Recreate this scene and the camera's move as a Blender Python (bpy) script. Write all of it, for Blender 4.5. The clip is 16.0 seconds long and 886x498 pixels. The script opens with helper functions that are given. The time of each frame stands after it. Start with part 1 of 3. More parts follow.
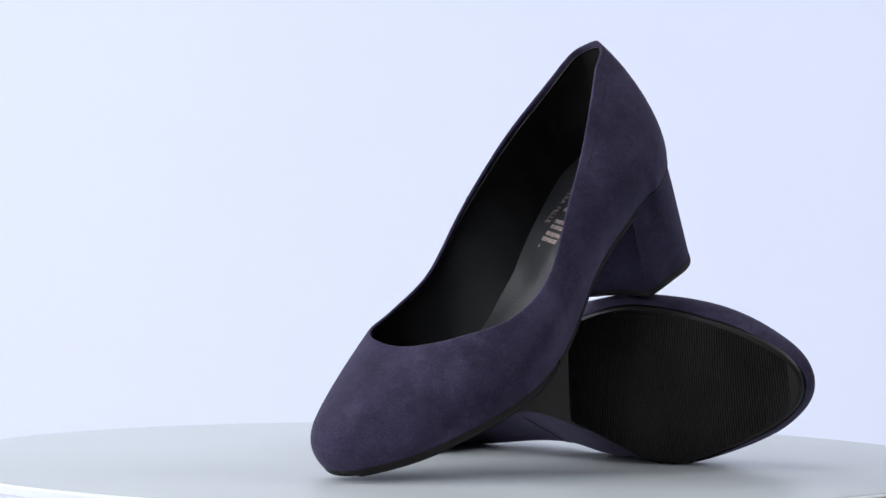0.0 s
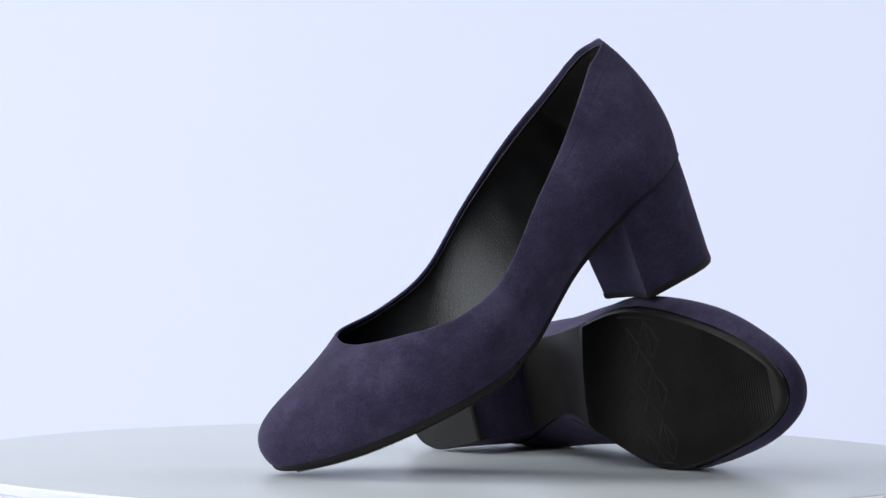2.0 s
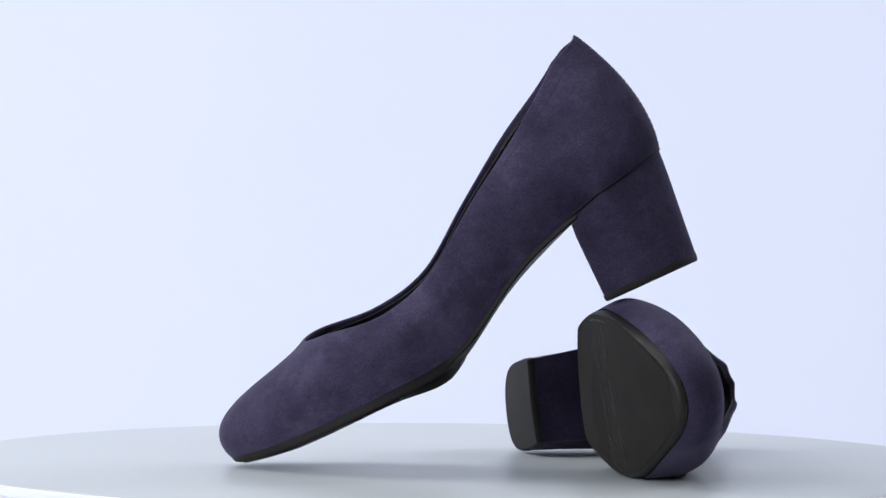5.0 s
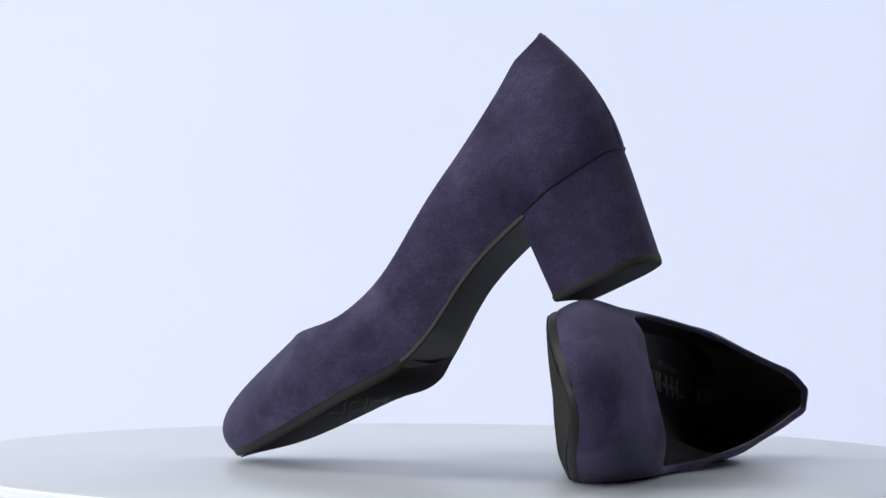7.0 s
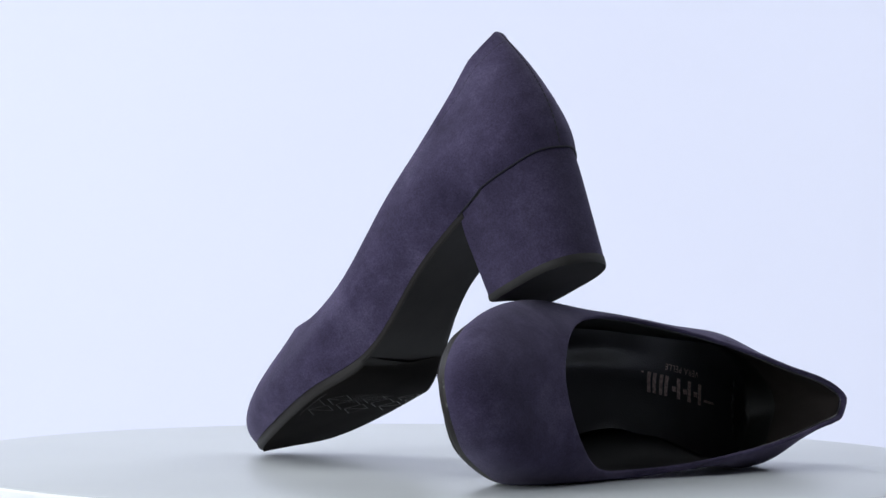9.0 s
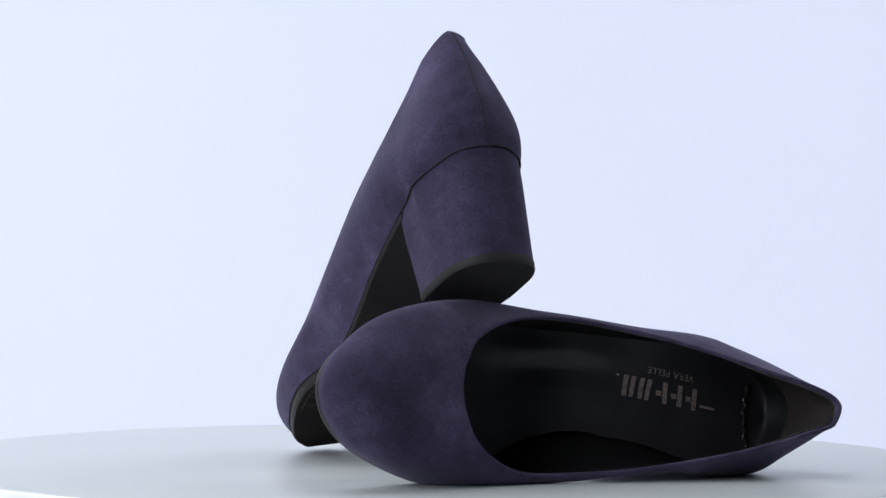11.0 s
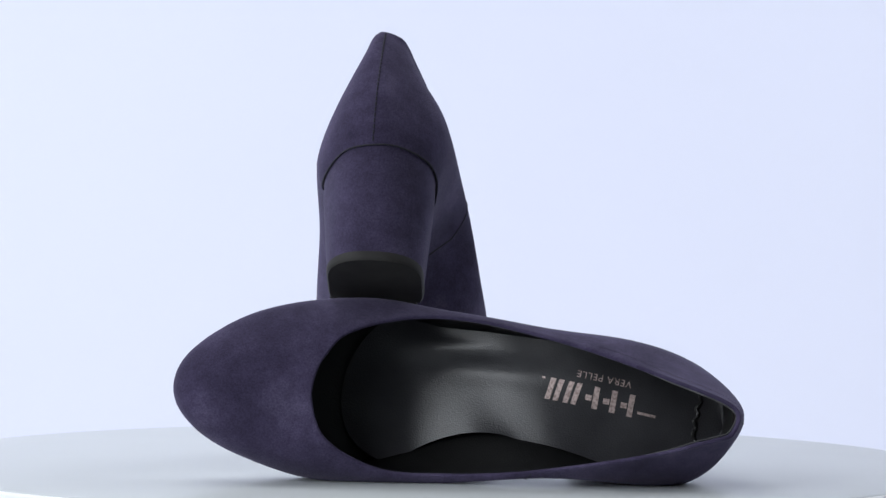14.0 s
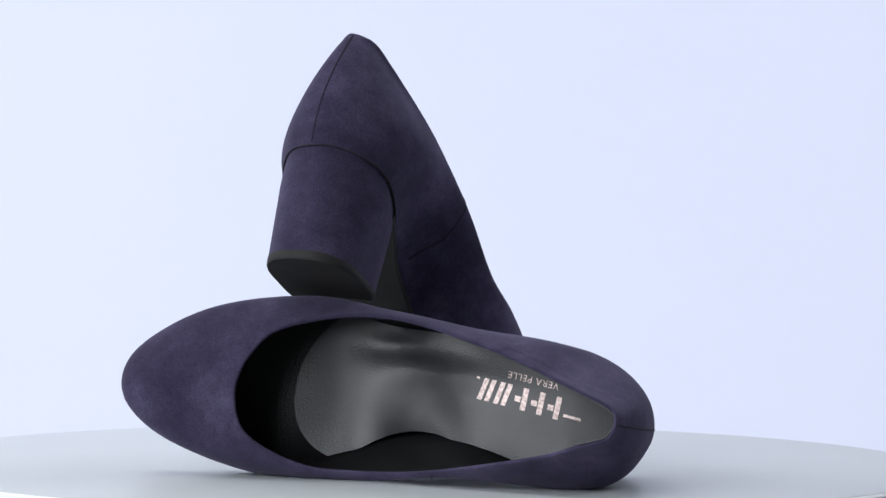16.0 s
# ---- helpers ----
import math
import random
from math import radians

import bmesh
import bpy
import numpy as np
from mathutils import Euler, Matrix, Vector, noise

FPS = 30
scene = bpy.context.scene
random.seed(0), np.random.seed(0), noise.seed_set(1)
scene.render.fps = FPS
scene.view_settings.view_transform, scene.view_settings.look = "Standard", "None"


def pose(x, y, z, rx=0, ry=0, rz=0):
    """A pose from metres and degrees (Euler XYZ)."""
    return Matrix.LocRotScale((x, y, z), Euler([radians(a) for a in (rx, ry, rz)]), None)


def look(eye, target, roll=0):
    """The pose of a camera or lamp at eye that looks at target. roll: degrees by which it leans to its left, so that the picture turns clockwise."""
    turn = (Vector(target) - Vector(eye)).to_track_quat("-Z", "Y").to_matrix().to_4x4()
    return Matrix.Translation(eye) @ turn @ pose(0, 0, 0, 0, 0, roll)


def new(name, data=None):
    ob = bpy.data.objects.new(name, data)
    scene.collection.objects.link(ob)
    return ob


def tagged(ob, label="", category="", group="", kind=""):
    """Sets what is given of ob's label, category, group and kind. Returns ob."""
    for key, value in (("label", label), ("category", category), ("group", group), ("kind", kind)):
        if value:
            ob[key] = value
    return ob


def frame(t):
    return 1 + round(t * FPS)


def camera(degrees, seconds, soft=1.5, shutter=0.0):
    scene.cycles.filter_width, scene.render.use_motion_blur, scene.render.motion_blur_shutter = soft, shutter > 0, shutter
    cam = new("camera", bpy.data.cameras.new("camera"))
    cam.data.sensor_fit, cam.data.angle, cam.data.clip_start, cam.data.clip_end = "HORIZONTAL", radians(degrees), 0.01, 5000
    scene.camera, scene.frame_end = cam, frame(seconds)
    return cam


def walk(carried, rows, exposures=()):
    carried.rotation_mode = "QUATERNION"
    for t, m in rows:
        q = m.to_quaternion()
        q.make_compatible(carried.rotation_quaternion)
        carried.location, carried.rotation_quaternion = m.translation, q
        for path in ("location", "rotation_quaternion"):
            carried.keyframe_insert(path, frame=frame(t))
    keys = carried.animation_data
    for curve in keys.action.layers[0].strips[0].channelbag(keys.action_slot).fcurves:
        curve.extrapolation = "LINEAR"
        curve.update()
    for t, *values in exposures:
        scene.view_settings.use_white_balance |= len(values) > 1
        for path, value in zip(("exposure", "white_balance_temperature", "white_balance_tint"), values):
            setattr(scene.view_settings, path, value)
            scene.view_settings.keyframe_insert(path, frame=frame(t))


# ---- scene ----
cam = camera(2 * math.degrees(math.atan(784 / 5637.4)), 16.0, soft=1.5)
EYE = (0.0, -1.5, 0.1238)
AIM = look(EYE, (EYE[0] - 0.00722 * 1.5, 0.0, EYE[2] - 0.01526 * 1.5), roll=0.54)
walk(cam, [(0.0, AIM), (16.0, AIM)])

# ---- world and lights ----
world = bpy.data.worlds.new("studio_world")
scene.world = world
world.use_nodes = True
world.node_tree.nodes["Background"].inputs["Color"].default_value = (0.80, 0.86, 1.0, 1)
world.node_tree.nodes["Background"].inputs["Strength"].default_value = 0.125
scene.view_settings.exposure = 0.0


def softbox(name, eye, target, w, h, power, color=(1, 1, 1)):
    data = bpy.data.lights.new(name, "AREA")
    data.shape, data.size, data.size_y, data.energy, data.color = "RECTANGLE", w, h, power, color
    ob = new(name, data)
    ob.matrix_world = look(eye, target)
    return ob


softbox("key_softbox", (-1.22, -1.22, 0.66), (0.0, 0.0, 0.1), 1.25, 1.2, 26.5, (0.90, 0.95, 1.0))
# Unseen overhead fill, added to lift the disc and upward faces.
softbox("top_fill_lamp", (-0.45, 0.25, 1.4), (0.0, 0.05, 0.0), 1.0, 0.9, 8.8, (0.92, 0.96, 1.0))
# Unseen pair of lamps added to brighten the paper.
softbox("backdrop_light_left", (-1.5, 0.55, 1.3), (0.0, 1.5, 0.93), 0.5, 1.0, 17.2, (0.89, 0.93, 1.0))
softbox("backdrop_light_right", (1.5, 0.55, 1.3), (0.0, 1.5, 0.93), 0.5, 1.0, 19.6, (0.89, 0.93, 1.0))


# ---- materials ----
def material(name, rough=0.5, metallic=0.0):
    m = bpy.data.materials.new(name)
    m.use_nodes = True
    b = m.node_tree.nodes["Principled BSDF"]
    b.inputs["Roughness"].default_value = rough
    b.inputs["Metallic"].default_value = metallic
    return m, m.node_tree.nodes, m.node_tree.links, b


def noise_node(nodes, links, scale, detail=3.0, rough=0.5, stretch=None):
    tc = nodes.new("ShaderNodeTexCoord")
    n = nodes.new("ShaderNodeTexNoise")
    n.inputs["Scale"].default_value, n.inputs["Detail"].default_value = scale, detail
    n.inputs["Roughness"].default_value = rough
    if stretch:
        mp = nodes.new("ShaderNodeMapping")
        mp.inputs["Scale"].default_value = stretch
        links.new(tc.outputs["Object"], mp.inputs["Vector"])
        links.new(mp.outputs["Vector"], n.inputs["Vector"])
    else:
        links.new(tc.outputs["Object"], n.inputs["Vector"])
    return n


def ramp(nodes, links, src, stops):
    r = nodes.new("ShaderNodeValToRGB")
    el = r.color_ramp.elements
    while len(el) < len(stops):
        el.new(0.5)
    for e, (p, c) in zip(el, stops):
        e.position, e.color = p, (*c, 1)
    links.new(src, r.inputs["Fac"])
    return r


def mixed(nodes, links, a, b, fac, mode="MIX"):
    m = nodes.new("ShaderNodeMix")
    m.data_type, m.blend_type = "RGBA", mode
    if isinstance(fac, float):
        m.inputs["Factor"].default_value = fac
    else:
        links.new(fac, m.inputs["Factor"])
    for s, v in ((6, a), (7, b)):
        if isinstance(v, tuple):
            m.inputs[s].default_value = (*v, 1)
        else:
            links.new(v, m.inputs[s])
    return m.outputs[2]


def bump(nodes, links, src, strength, dist, normal=None):
    b = nodes.new("ShaderNodeBump")
    b.inputs["Strength"].default_value, b.inputs["Distance"].default_value = strength, dist
    links.new(src, b.inputs["Height"])
    if normal:
        links.new(normal, b.inputs["Normal"])
    return b.outputs["Normal"]


def suede(name, dark, light, worn):
    m, N, L, b = material(name, 0.95)
    big = noise_node(N, L, 26, 4, 0.6)
    brush = noise_node(N, L, 85, 4, 0.6, (1.0, 0.75, 1.25))
    mid = noise_node(N, L, 240, 4, 0.65)
    fine = noise_node(N, L, 1150, 4, 0.75)
    c = ramp(N, L, big.outputs["Fac"], [(0.30, dark), (0.52, light), (0.74, worn)])
    c1 = ramp(N, L, brush.outputs["Fac"], [(0.28, (0.80, 0.80, 0.81)), (0.52, (1.0, 1.0, 1.0)), (0.74, (1.24, 1.23, 1.22))])
    c2 = ramp(N, L, mid.outputs["Fac"], [(0.25, (0.89, 0.89, 0.90)), (0.75, (1.09, 1.08, 1.09))])
    c3 = ramp(N, L, fine.outputs["Fac"], [(0.32, (0.68, 0.68, 0.70)), (0.68, (1.30, 1.30, 1.30))])
    col = mixed(N, L, c.outputs["Color"], c1.outputs["Color"], 1.0, "MULTIPLY")
    col = mixed(N, L, col, c2.outputs["Color"], 1.0, "MULTIPLY")
    col = mixed(N, L, col, c3.outputs["Color"], 1.0, "MULTIPLY")
    L.new(col, b.inputs["Base Color"])
    b.inputs["Specular IOR Level"].default_value = 0.10
    b.inputs["Sheen Weight"].default_value = 0.20
    b.inputs["Sheen Roughness"].default_value = 0.45
    b.inputs["Sheen Tint"].default_value = (0.66, 0.62, 0.85, 1)
    n1 = bump(N, L, brush.outputs["Fac"], 0.2, 0.0008)
    n2 = bump(N, L, mid.outputs["Fac"], 0.25, 0.0004, n1)
    L.new(bump(N, L, fine.outputs["Fac"], 0.4, 0.00025, n2), b.inputs["Normal"])
    return m


def leather(name, dark, light, rough_lo, rough_hi, grain=900.0, relief=0.00012, wrinkle=0.0006):
    m, N, L, b = material(name)
    big = noise_node(N, L, 45, 3)
    vor = N.new("ShaderNodeTexVoronoi")
    tc = N.new("ShaderNodeTexCoord")
    vor.inputs["Scale"].default_value = grain
    L.new(tc.outputs["Object"], vor.inputs["Vector"])
    c = ramp(N, L, big.outputs["Fac"], [(0.3, dark), (0.7, light)])
    L.new(c.outputs["Color"], b.inputs["Base Color"])
    r = N.new("ShaderNodeMapRange")
    r.inputs["To Min"].default_value, r.inputs["To Max"].default_value = rough_lo, rough_hi
    L.new(big.outputs["Fac"], r.inputs["Value"])
    L.new(r.outputs["Result"], b.inputs["Roughness"])
    wr = noise_node(N, L, 160, 4)
    n1 = bump(N, L, wr.outputs["Fac"], 0.35, wrinkle)
    L.new(bump(N, L, vor.outputs["Distance"], 0.6, relief, n1), b.inputs["Normal"])
    return m


def rubber(name, dark, light, rough=0.55):
    m, N, L, b = material(name, rough)
    big = noise_node(N, L, 60, 4, 0.65)
    fine = noise_node(N, L, 1800, 2)
    c = ramp(N, L, big.outputs["Fac"], [(0.3, dark), (0.75, light)])
    L.new(c.outputs["Color"], b.inputs["Base Color"])
    b.inputs["Specular IOR Level"].default_value = 0.32
    L.new(bump(N, L, fine.outputs["Fac"], 0.3, 0.00015), b.inputs["Normal"])
    return m


SUEDE = suede("navy_suede", (0.0345, 0.0282, 0.0570), (0.0550, 0.0455, 0.0870), (0.098, 0.0835, 0.146))
SUEDE_HEEL = suede("navy_suede_heel", (0.0375, 0.0307, 0.060), (0.050, 0.0415, 0.079), (0.069, 0.059, 0.104))
LINING = leather("black_lining_leather", (0.006, 0.006, 0.0065), (0.011, 0.011, 0.0115), 0.34, 0.46, 1500.0, 0.00016, 0.00012)
INSOLE = leather("charcoal_insole_leather", (0.020, 0.0198, 0.023), (0.034, 0.0335, 0.038), 0.28, 0.38, 1500, 0.00016, 0.00008)
GRIP = rubber("brown_heel_grip", (0.020, 0.016, 0.015), (0.034, 0.027, 0.025), 0.9)
RUBBER = rubber("black_sole_rubber", (0.0120, 0.0102, 0.0098), (0.0215, 0.0180, 0.0172), 0.52)
TOPPIECE = rubber("black_heel_rubber", (0.019, 0.018, 0.0175), (0.031, 0.029, 0.028), 0.7)
EDGE = rubber("grey_edge_dye", (0.05, 0.05, 0.055), (0.16, 0.16, 0.165), 0.4)
# Stitch colour, used as well for shade painted into creases.
THREAD_CREASE, _, _, _b = material("dark_thread_and_crease", 0.8)
_b.inputs["Base Color"].default_value = (0.010, 0.009, 0.018, 1)
FOIL, N_, L_, _b = material("rose_metal_foil", 0.5, 0.8)
_n = noise_node(N_, L_, 900, 2)
L_.new(ramp(N_, L_, _n.outputs["Fac"], [(0.35, (0.34, 0.26, 0.245)), (0.6, (0.62, 0.51, 0.485))]).outputs["Color"], _b.inputs["Base Color"])


def painted(name, a, b_, rough, scale=3.0, relief=0.0):
    m, N, L, b = material(name, rough)
    n = noise_node(N, L, scale, 4, 0.6)
    L.new(ramp(N, L, n.outputs["Fac"], [(0.3, a), (0.7, b_)]).outputs["Color"], b.inputs["Base Color"])
    if relief:
        f = noise_node(N, L, 600, 2)
        L.new(bump(N, L, f.outputs["Fac"], 0.2, relief), b.inputs["Normal"])
    return m


DISC = painted("white_satin_disc", (0.565, 0.59, 0.60), (0.60, 0.625, 0.635), 0.36, 6.0, 0.00005)
RIM = painted("white_rim", (0.90, 0.90, 0.90), (0.93, 0.93, 0.93), 0.45, 8.0)
PAPER = painted("pale_blue_backdrop_paper", (0.710, 0.730, 0.845), (0.730, 0.750, 0.865), 0.85, 1.2)
FLOOR = painted("dark_studio_floor", (0.06, 0.06, 0.065), (0.09, 0.09, 0.095), 0.6, 2.0)
WALL = painted("grey_studio_wall", (0.10, 0.10, 0.105), (0.14, 0.14, 0.145), 0.8, 1.5)


# ---- mesh helpers ----
def part(name, verts, faces, mat, parent=None, label="", smooth=True):
    me = bpy.data.meshes.new(name)
    me.from_pydata([tuple(float(a) for a in v) for v in verts], [], [tuple(int(i) for i in f) for f in faces])
    bm = bmesh.new()
    bm.from_mesh(me)
    bmesh.ops.remove_doubles(bm, verts=bm.verts, dist=1e-6)
    bm.to_mesh(me)
    bm.free()
    me.materials.append(mat)
    if smooth:
        me.polygons.foreach_set("use_smooth", [True] * len(me.polygons))
        me.set_sharp_from_angle(angle=radians(42))
    ob = new(name, me)
    ob.parent = parent
    if label:
        tagged(ob, label)
    return ob


def sheet(g, closed_u=False, flip=False):
    """Vertices and quads of a grid of points (u, v, 3)."""
    nu, nv = g.shape[:2]
    faces = []
    for i in range(nu if closed_u else nu - 1):
        j = (i + 1) % nu
        for k in range(nv - 1):
            q = (i * nv + k, j * nv + k, j * nv + k + 1, i * nv + k + 1)
            faces.append(q[::-1] if flip else q)
    return g.reshape(-1, 3), faces


def joined(*pieces):
    verts, faces, n = [], [], 0
    for v, f in pieces:
        verts.append(np.asarray(v, float).reshape(-1, 3))
        faces += [tuple(i + n for i in q) for q in f]
        n += len(verts[-1])
    return np.concatenate(verts), faces


def normals(g, closed_u=True):
    du = np.roll(g, -1, 0) - np.roll(g, 1, 0) if closed_u else np.gradient(g, axis=0)
    dv = np.gradient(g, axis=1)
    n = np.cross(du, dv)
    return n / np.maximum(np.linalg.norm(n, axis=2, keepdims=True), 1e-12)


def tube(path, r, sides=6):
    p = np.asarray(path, float)
    t = np.gradient(p, axis=0)
    t /= np.linalg.norm(t, axis=1, keepdims=True)
    ref = np.array([0.31, 0.77, 0.56])
    a = np.cross(t, ref)
    a /= np.linalg.norm(a, axis=1, keepdims=True)
    b = np.cross(t, a)
    ang = np.arange(sides) * 2 * np.pi / sides
    ring = p[:, None] + r * (a[:, None] * np.cos(ang)[None, :, None] + b[:, None] * np.sin(ang)[None, :, None])
    v, f = sheet(ring.transpose(1, 0, 2), True)
    return v, f


def smoothed_ring(keys, m):
    """Periodic Catmull-Rom through rows of key values, m samples a span."""
    n, out = len(keys), []
    t = (np.arange(m) / m)[:, None]
    for i in range(n):
        a, b, c, d = keys[i - 1], keys[i], keys[(i + 1) % n], keys[(i + 2) % n]
        out.append(0.5 * (2 * b + (c - a) * t + (2 * a - 5 * b + 4 * c - d) * t**2 + (3 * b - a - 3 * c + d) * t**3))
    return np.concatenate(out)


# ---- backdrop, room, turntable ----
def backdrop():
    prof = [(-0.42, -0.16), (0.6, -0.16)]
    for a in np.linspace(0, 90, 24)[1:]:
        prof.append((0.6 + 0.9 * math.sin(radians(a)), -0.16 + 0.9 * (1 - math.cos(radians(a)))))
    prof.append((1.5, 1.9))
    xs = np.linspace(-2.0, 2.0, 9)
    front = np.array([[(x, y, z) for y, z in prof] for x in xs])
    v, f = sheet(front)
    v2, f2 = sheet(front + np.array([0, 0.002, -0.003]), flip=True)
    ob = part("backdrop", *joined((v, f), (v2, f2)), PAPER)
    tagged(ob, "pale blue seamless paper backdrop sweeping down under the turntable", "backdrop", kind="structure")


def slab(x0, y0, z0, x1, y1, z1):
    v = [(x, y, z) for x in (x0, x1) for y in (y0, y1) for z in (z0, z1)]
    return v, [(0, 1, 3, 2), (4, 6, 7, 5), (0, 4, 5, 1), (2, 3, 7, 6), (0, 2, 6, 4), (1, 5, 7, 3)]


def room():
    for name, b in (("floor", (-2.6, -2.6, -0.22, 2.6, 2.0, -0.17)), ("ceiling", (-2.6, -2.6, 2.3, 2.6, 2.0, 2.4)),
                    ("wall_north", (-2.6, 2.0, -0.22, 2.6, 2.1, 2.4)), ("wall_south", (-2.6, -2.7, -0.22, 2.6, -2.6, 2.4)),
                    ("wall_west", (-2.7, -2.7, -0.22, -2.6, 2.1, 2.4)), ("wall_east", (2.6, -2.7, -0.22, 2.7, 2.1, 2.4))):
        tagged(part(name, *slab(*b), FLOOR if name == "floor" else WALL, smooth=False), "plain grey studio " + name.split("_")[0], name.split("_")[0], kind="structure")


def lathe(prof, n=160):
    a = np.linspace(0, 2 * np.pi, n, endpoint=False)
    g = np.array([[(r * math.cos(t), r * math.sin(t), z) for r, z in prof] for t in a])
    return sheet(g, True)


DISC_R = 0.2512
DISC_MID = pose(-0.0150, 0.0315, -0.0006)
DISC_OFF = pose(0.0088, 0.0074, 0)  # the plate sits a little off its axle


def turntable():
    base = new("turntable")
    tagged(base, "round white satin display turntable with a bright rim", "turntable")
    r = DISC_R
    part("disc", *lathe([(0.0, 0.0), (0.08, 0.0), (r - 0.0032, 0.0), (r - 0.0026, -0.0002), (r - 0.0022, -0.0006)]), DISC, base, "pale satin plate")
    part("rim", *lathe([(r - 0.0022, -0.0006), (r - 0.0006, -0.0008), (r, -0.0014), (r, -0.0046), (r - 0.0006, -0.0052), (r - 0.010, -0.0052), (0.06, -0.0052)]), RIM, base, "bright white edge band")
    part("pedestal", *lathe([(0.0, -0.0056), (0.060, -0.0056), (0.060, -0.150), (0.075, -0.156), (0.075, -0.1595), (0.0, -0.1595)], 48), RIM, base)
    return base


# ---- the shoes ----
# Rows round the shoe: plan angle of the outward direction, feather edge x y z, topline x y z,
# then how far the wall of the upper swells out and up from its lower and its upper edge; millimetres.
BACK = (180, 2.4, 3.2, 53.6, 17.0, 1.8, 116.2, 6.9, 27.9, 4.2, -6.7)
OUTER = [
    (150, 6.9, 14.6, 52.9, 16.1, 5.0, 116.3, 6.8, 24.2, 4.5, -7.2),
    (120, 18.0, 22.4, 49.9, 27.2, 10.8, 111.0, 10.0, 20.4, 2.0, -9.3),
    (100, 32.0, 26.7, 47.0, 42.0, 14.8, 99.2, 10.7, 19.2, 3.4, -13.5),
    (90, 43.0, 24.8, 44.6, 65.5, 20.8, 82.3, 11.0, 18.0, 10.6, -14.5),
    (90, 82.0, 24.2, 31.6, 89.9, 25.7, 66.3, 6.9, 13.7, 8.5, -18.9),
    (90, 123.6, 26.4, 8.0, 122.1, 29.8, 43.6, 6.7, 18.3, 5.7, -11.7),
    (85, 163.1, 31.2, 3.7, 149.5, 26.2, 36.2, 7.4, 15.9, 7.3, -13.2),
    (45, 206.4, 17.2, 2.8, 175.0, 15.1, 39.4, 12.7, 12.5, 14.4, -14.3),
    (20, 233.5, -0.4, 5.0, 184.4, 2.6, 40.6, 11.8, 16.0, 21.1, -8.3),
]
TOE = (0, 242.7, -15.5, 7.8, 187.9, -6.4, 41.4, 9.1, 23.4, 23.0, -8.9)
INNER = [
    (-20, 236.3, -29.6, 8.1, 188.5, -18.8, 43.1, 10.5, 23.9, 19.8, -11.3),
    (-45, 213.8, -40.6, 5.1, 180.2, -34.9, 44.7, 8.9, 19.9, 12.3, -10.0),
    (-85, 169.1, -48.2, 5.9, 153.7, -43.5, 43.0, 3.0, 18.0, 5.0, -2.6),
    (-90, 133.0, -26.2, 2.5, 125.8, -41.3, 49.1, 9.6, 11.1, 9.6, -4.6),
    (-90, 88.3, -14.6, 27.9, 97.1, -35.9, 69.3, 9.5, 15.8, 8.1, -5.8),
    (-90, 41.7, -24.3, 46.5, 67.0, -26.8, 89.5, 8.4, 23.2, 8.6, -14.3),
    (-100, 23.2, -23.7, 51.6, 41.8, -17.3, 103.4, 10.4, 31.6, 2.9, -11.0),
    (-120, 11.4, -17.5, 53.0, 27.8, -9.9, 111.7, 8.7, 27.1, -0.7, -8.4),
    (-150, 3.7, -7.0, 54.0, 20.5, -3.7, 115.2, 4.0, 24.3, 2.7, -5.7),
]
TIP_BACK, TIP_FRONT, TIP_HALF, SOLE_T = 0.0075, 0.0531, 0.0211, 0.0043
ROUND = [BACK, *OUTER, TOE, *INNER]
SPAN, RISE = 10, 24
MM = 0.001


def shoe_surface():
    ang = np.radians([r[0] for r in ROUND])
    v = np.array([r[1:] for r in ROUND], float) * MM
    out = np.stack([np.cos(ang), np.sin(ang)], 1)
    low, high = v[:, :3], v[:, 3:6]
    p1, p2 = low.copy(), high.copy()
    p1[:, :2] += out * v[:, 6:7]
    p1[:, 2] += v[:, 7]
    p2[:, :2] += out * v[:, 8:9]
    p2[:, 2] += v[:, 9]
    a = smoothed_ring(np.concatenate([low, p1, p2, high], 1), SPAN)
    t = np.linspace(0, 1, RISE)[None, :, None]
    c = [a[:, None, 3 * i:3 * i + 3] for i in range(4)]
    return c[0] * (1 - t)**3 + 3 * c[1] * t * (1 - t)**2 + 3 * c[2] * t * t * (1 - t) + c[3] * t**3


def eased(g, first, last, passes):
    """Rounds the surface off between two columns."""
    n = len(g)
    idx = np.arange(first, last + 1) % n
    for _ in range(passes):
        g[idx] = (g[idx - 1] + 2 * g[idx] + g[(idx + 1) % n]) / 4
    return g


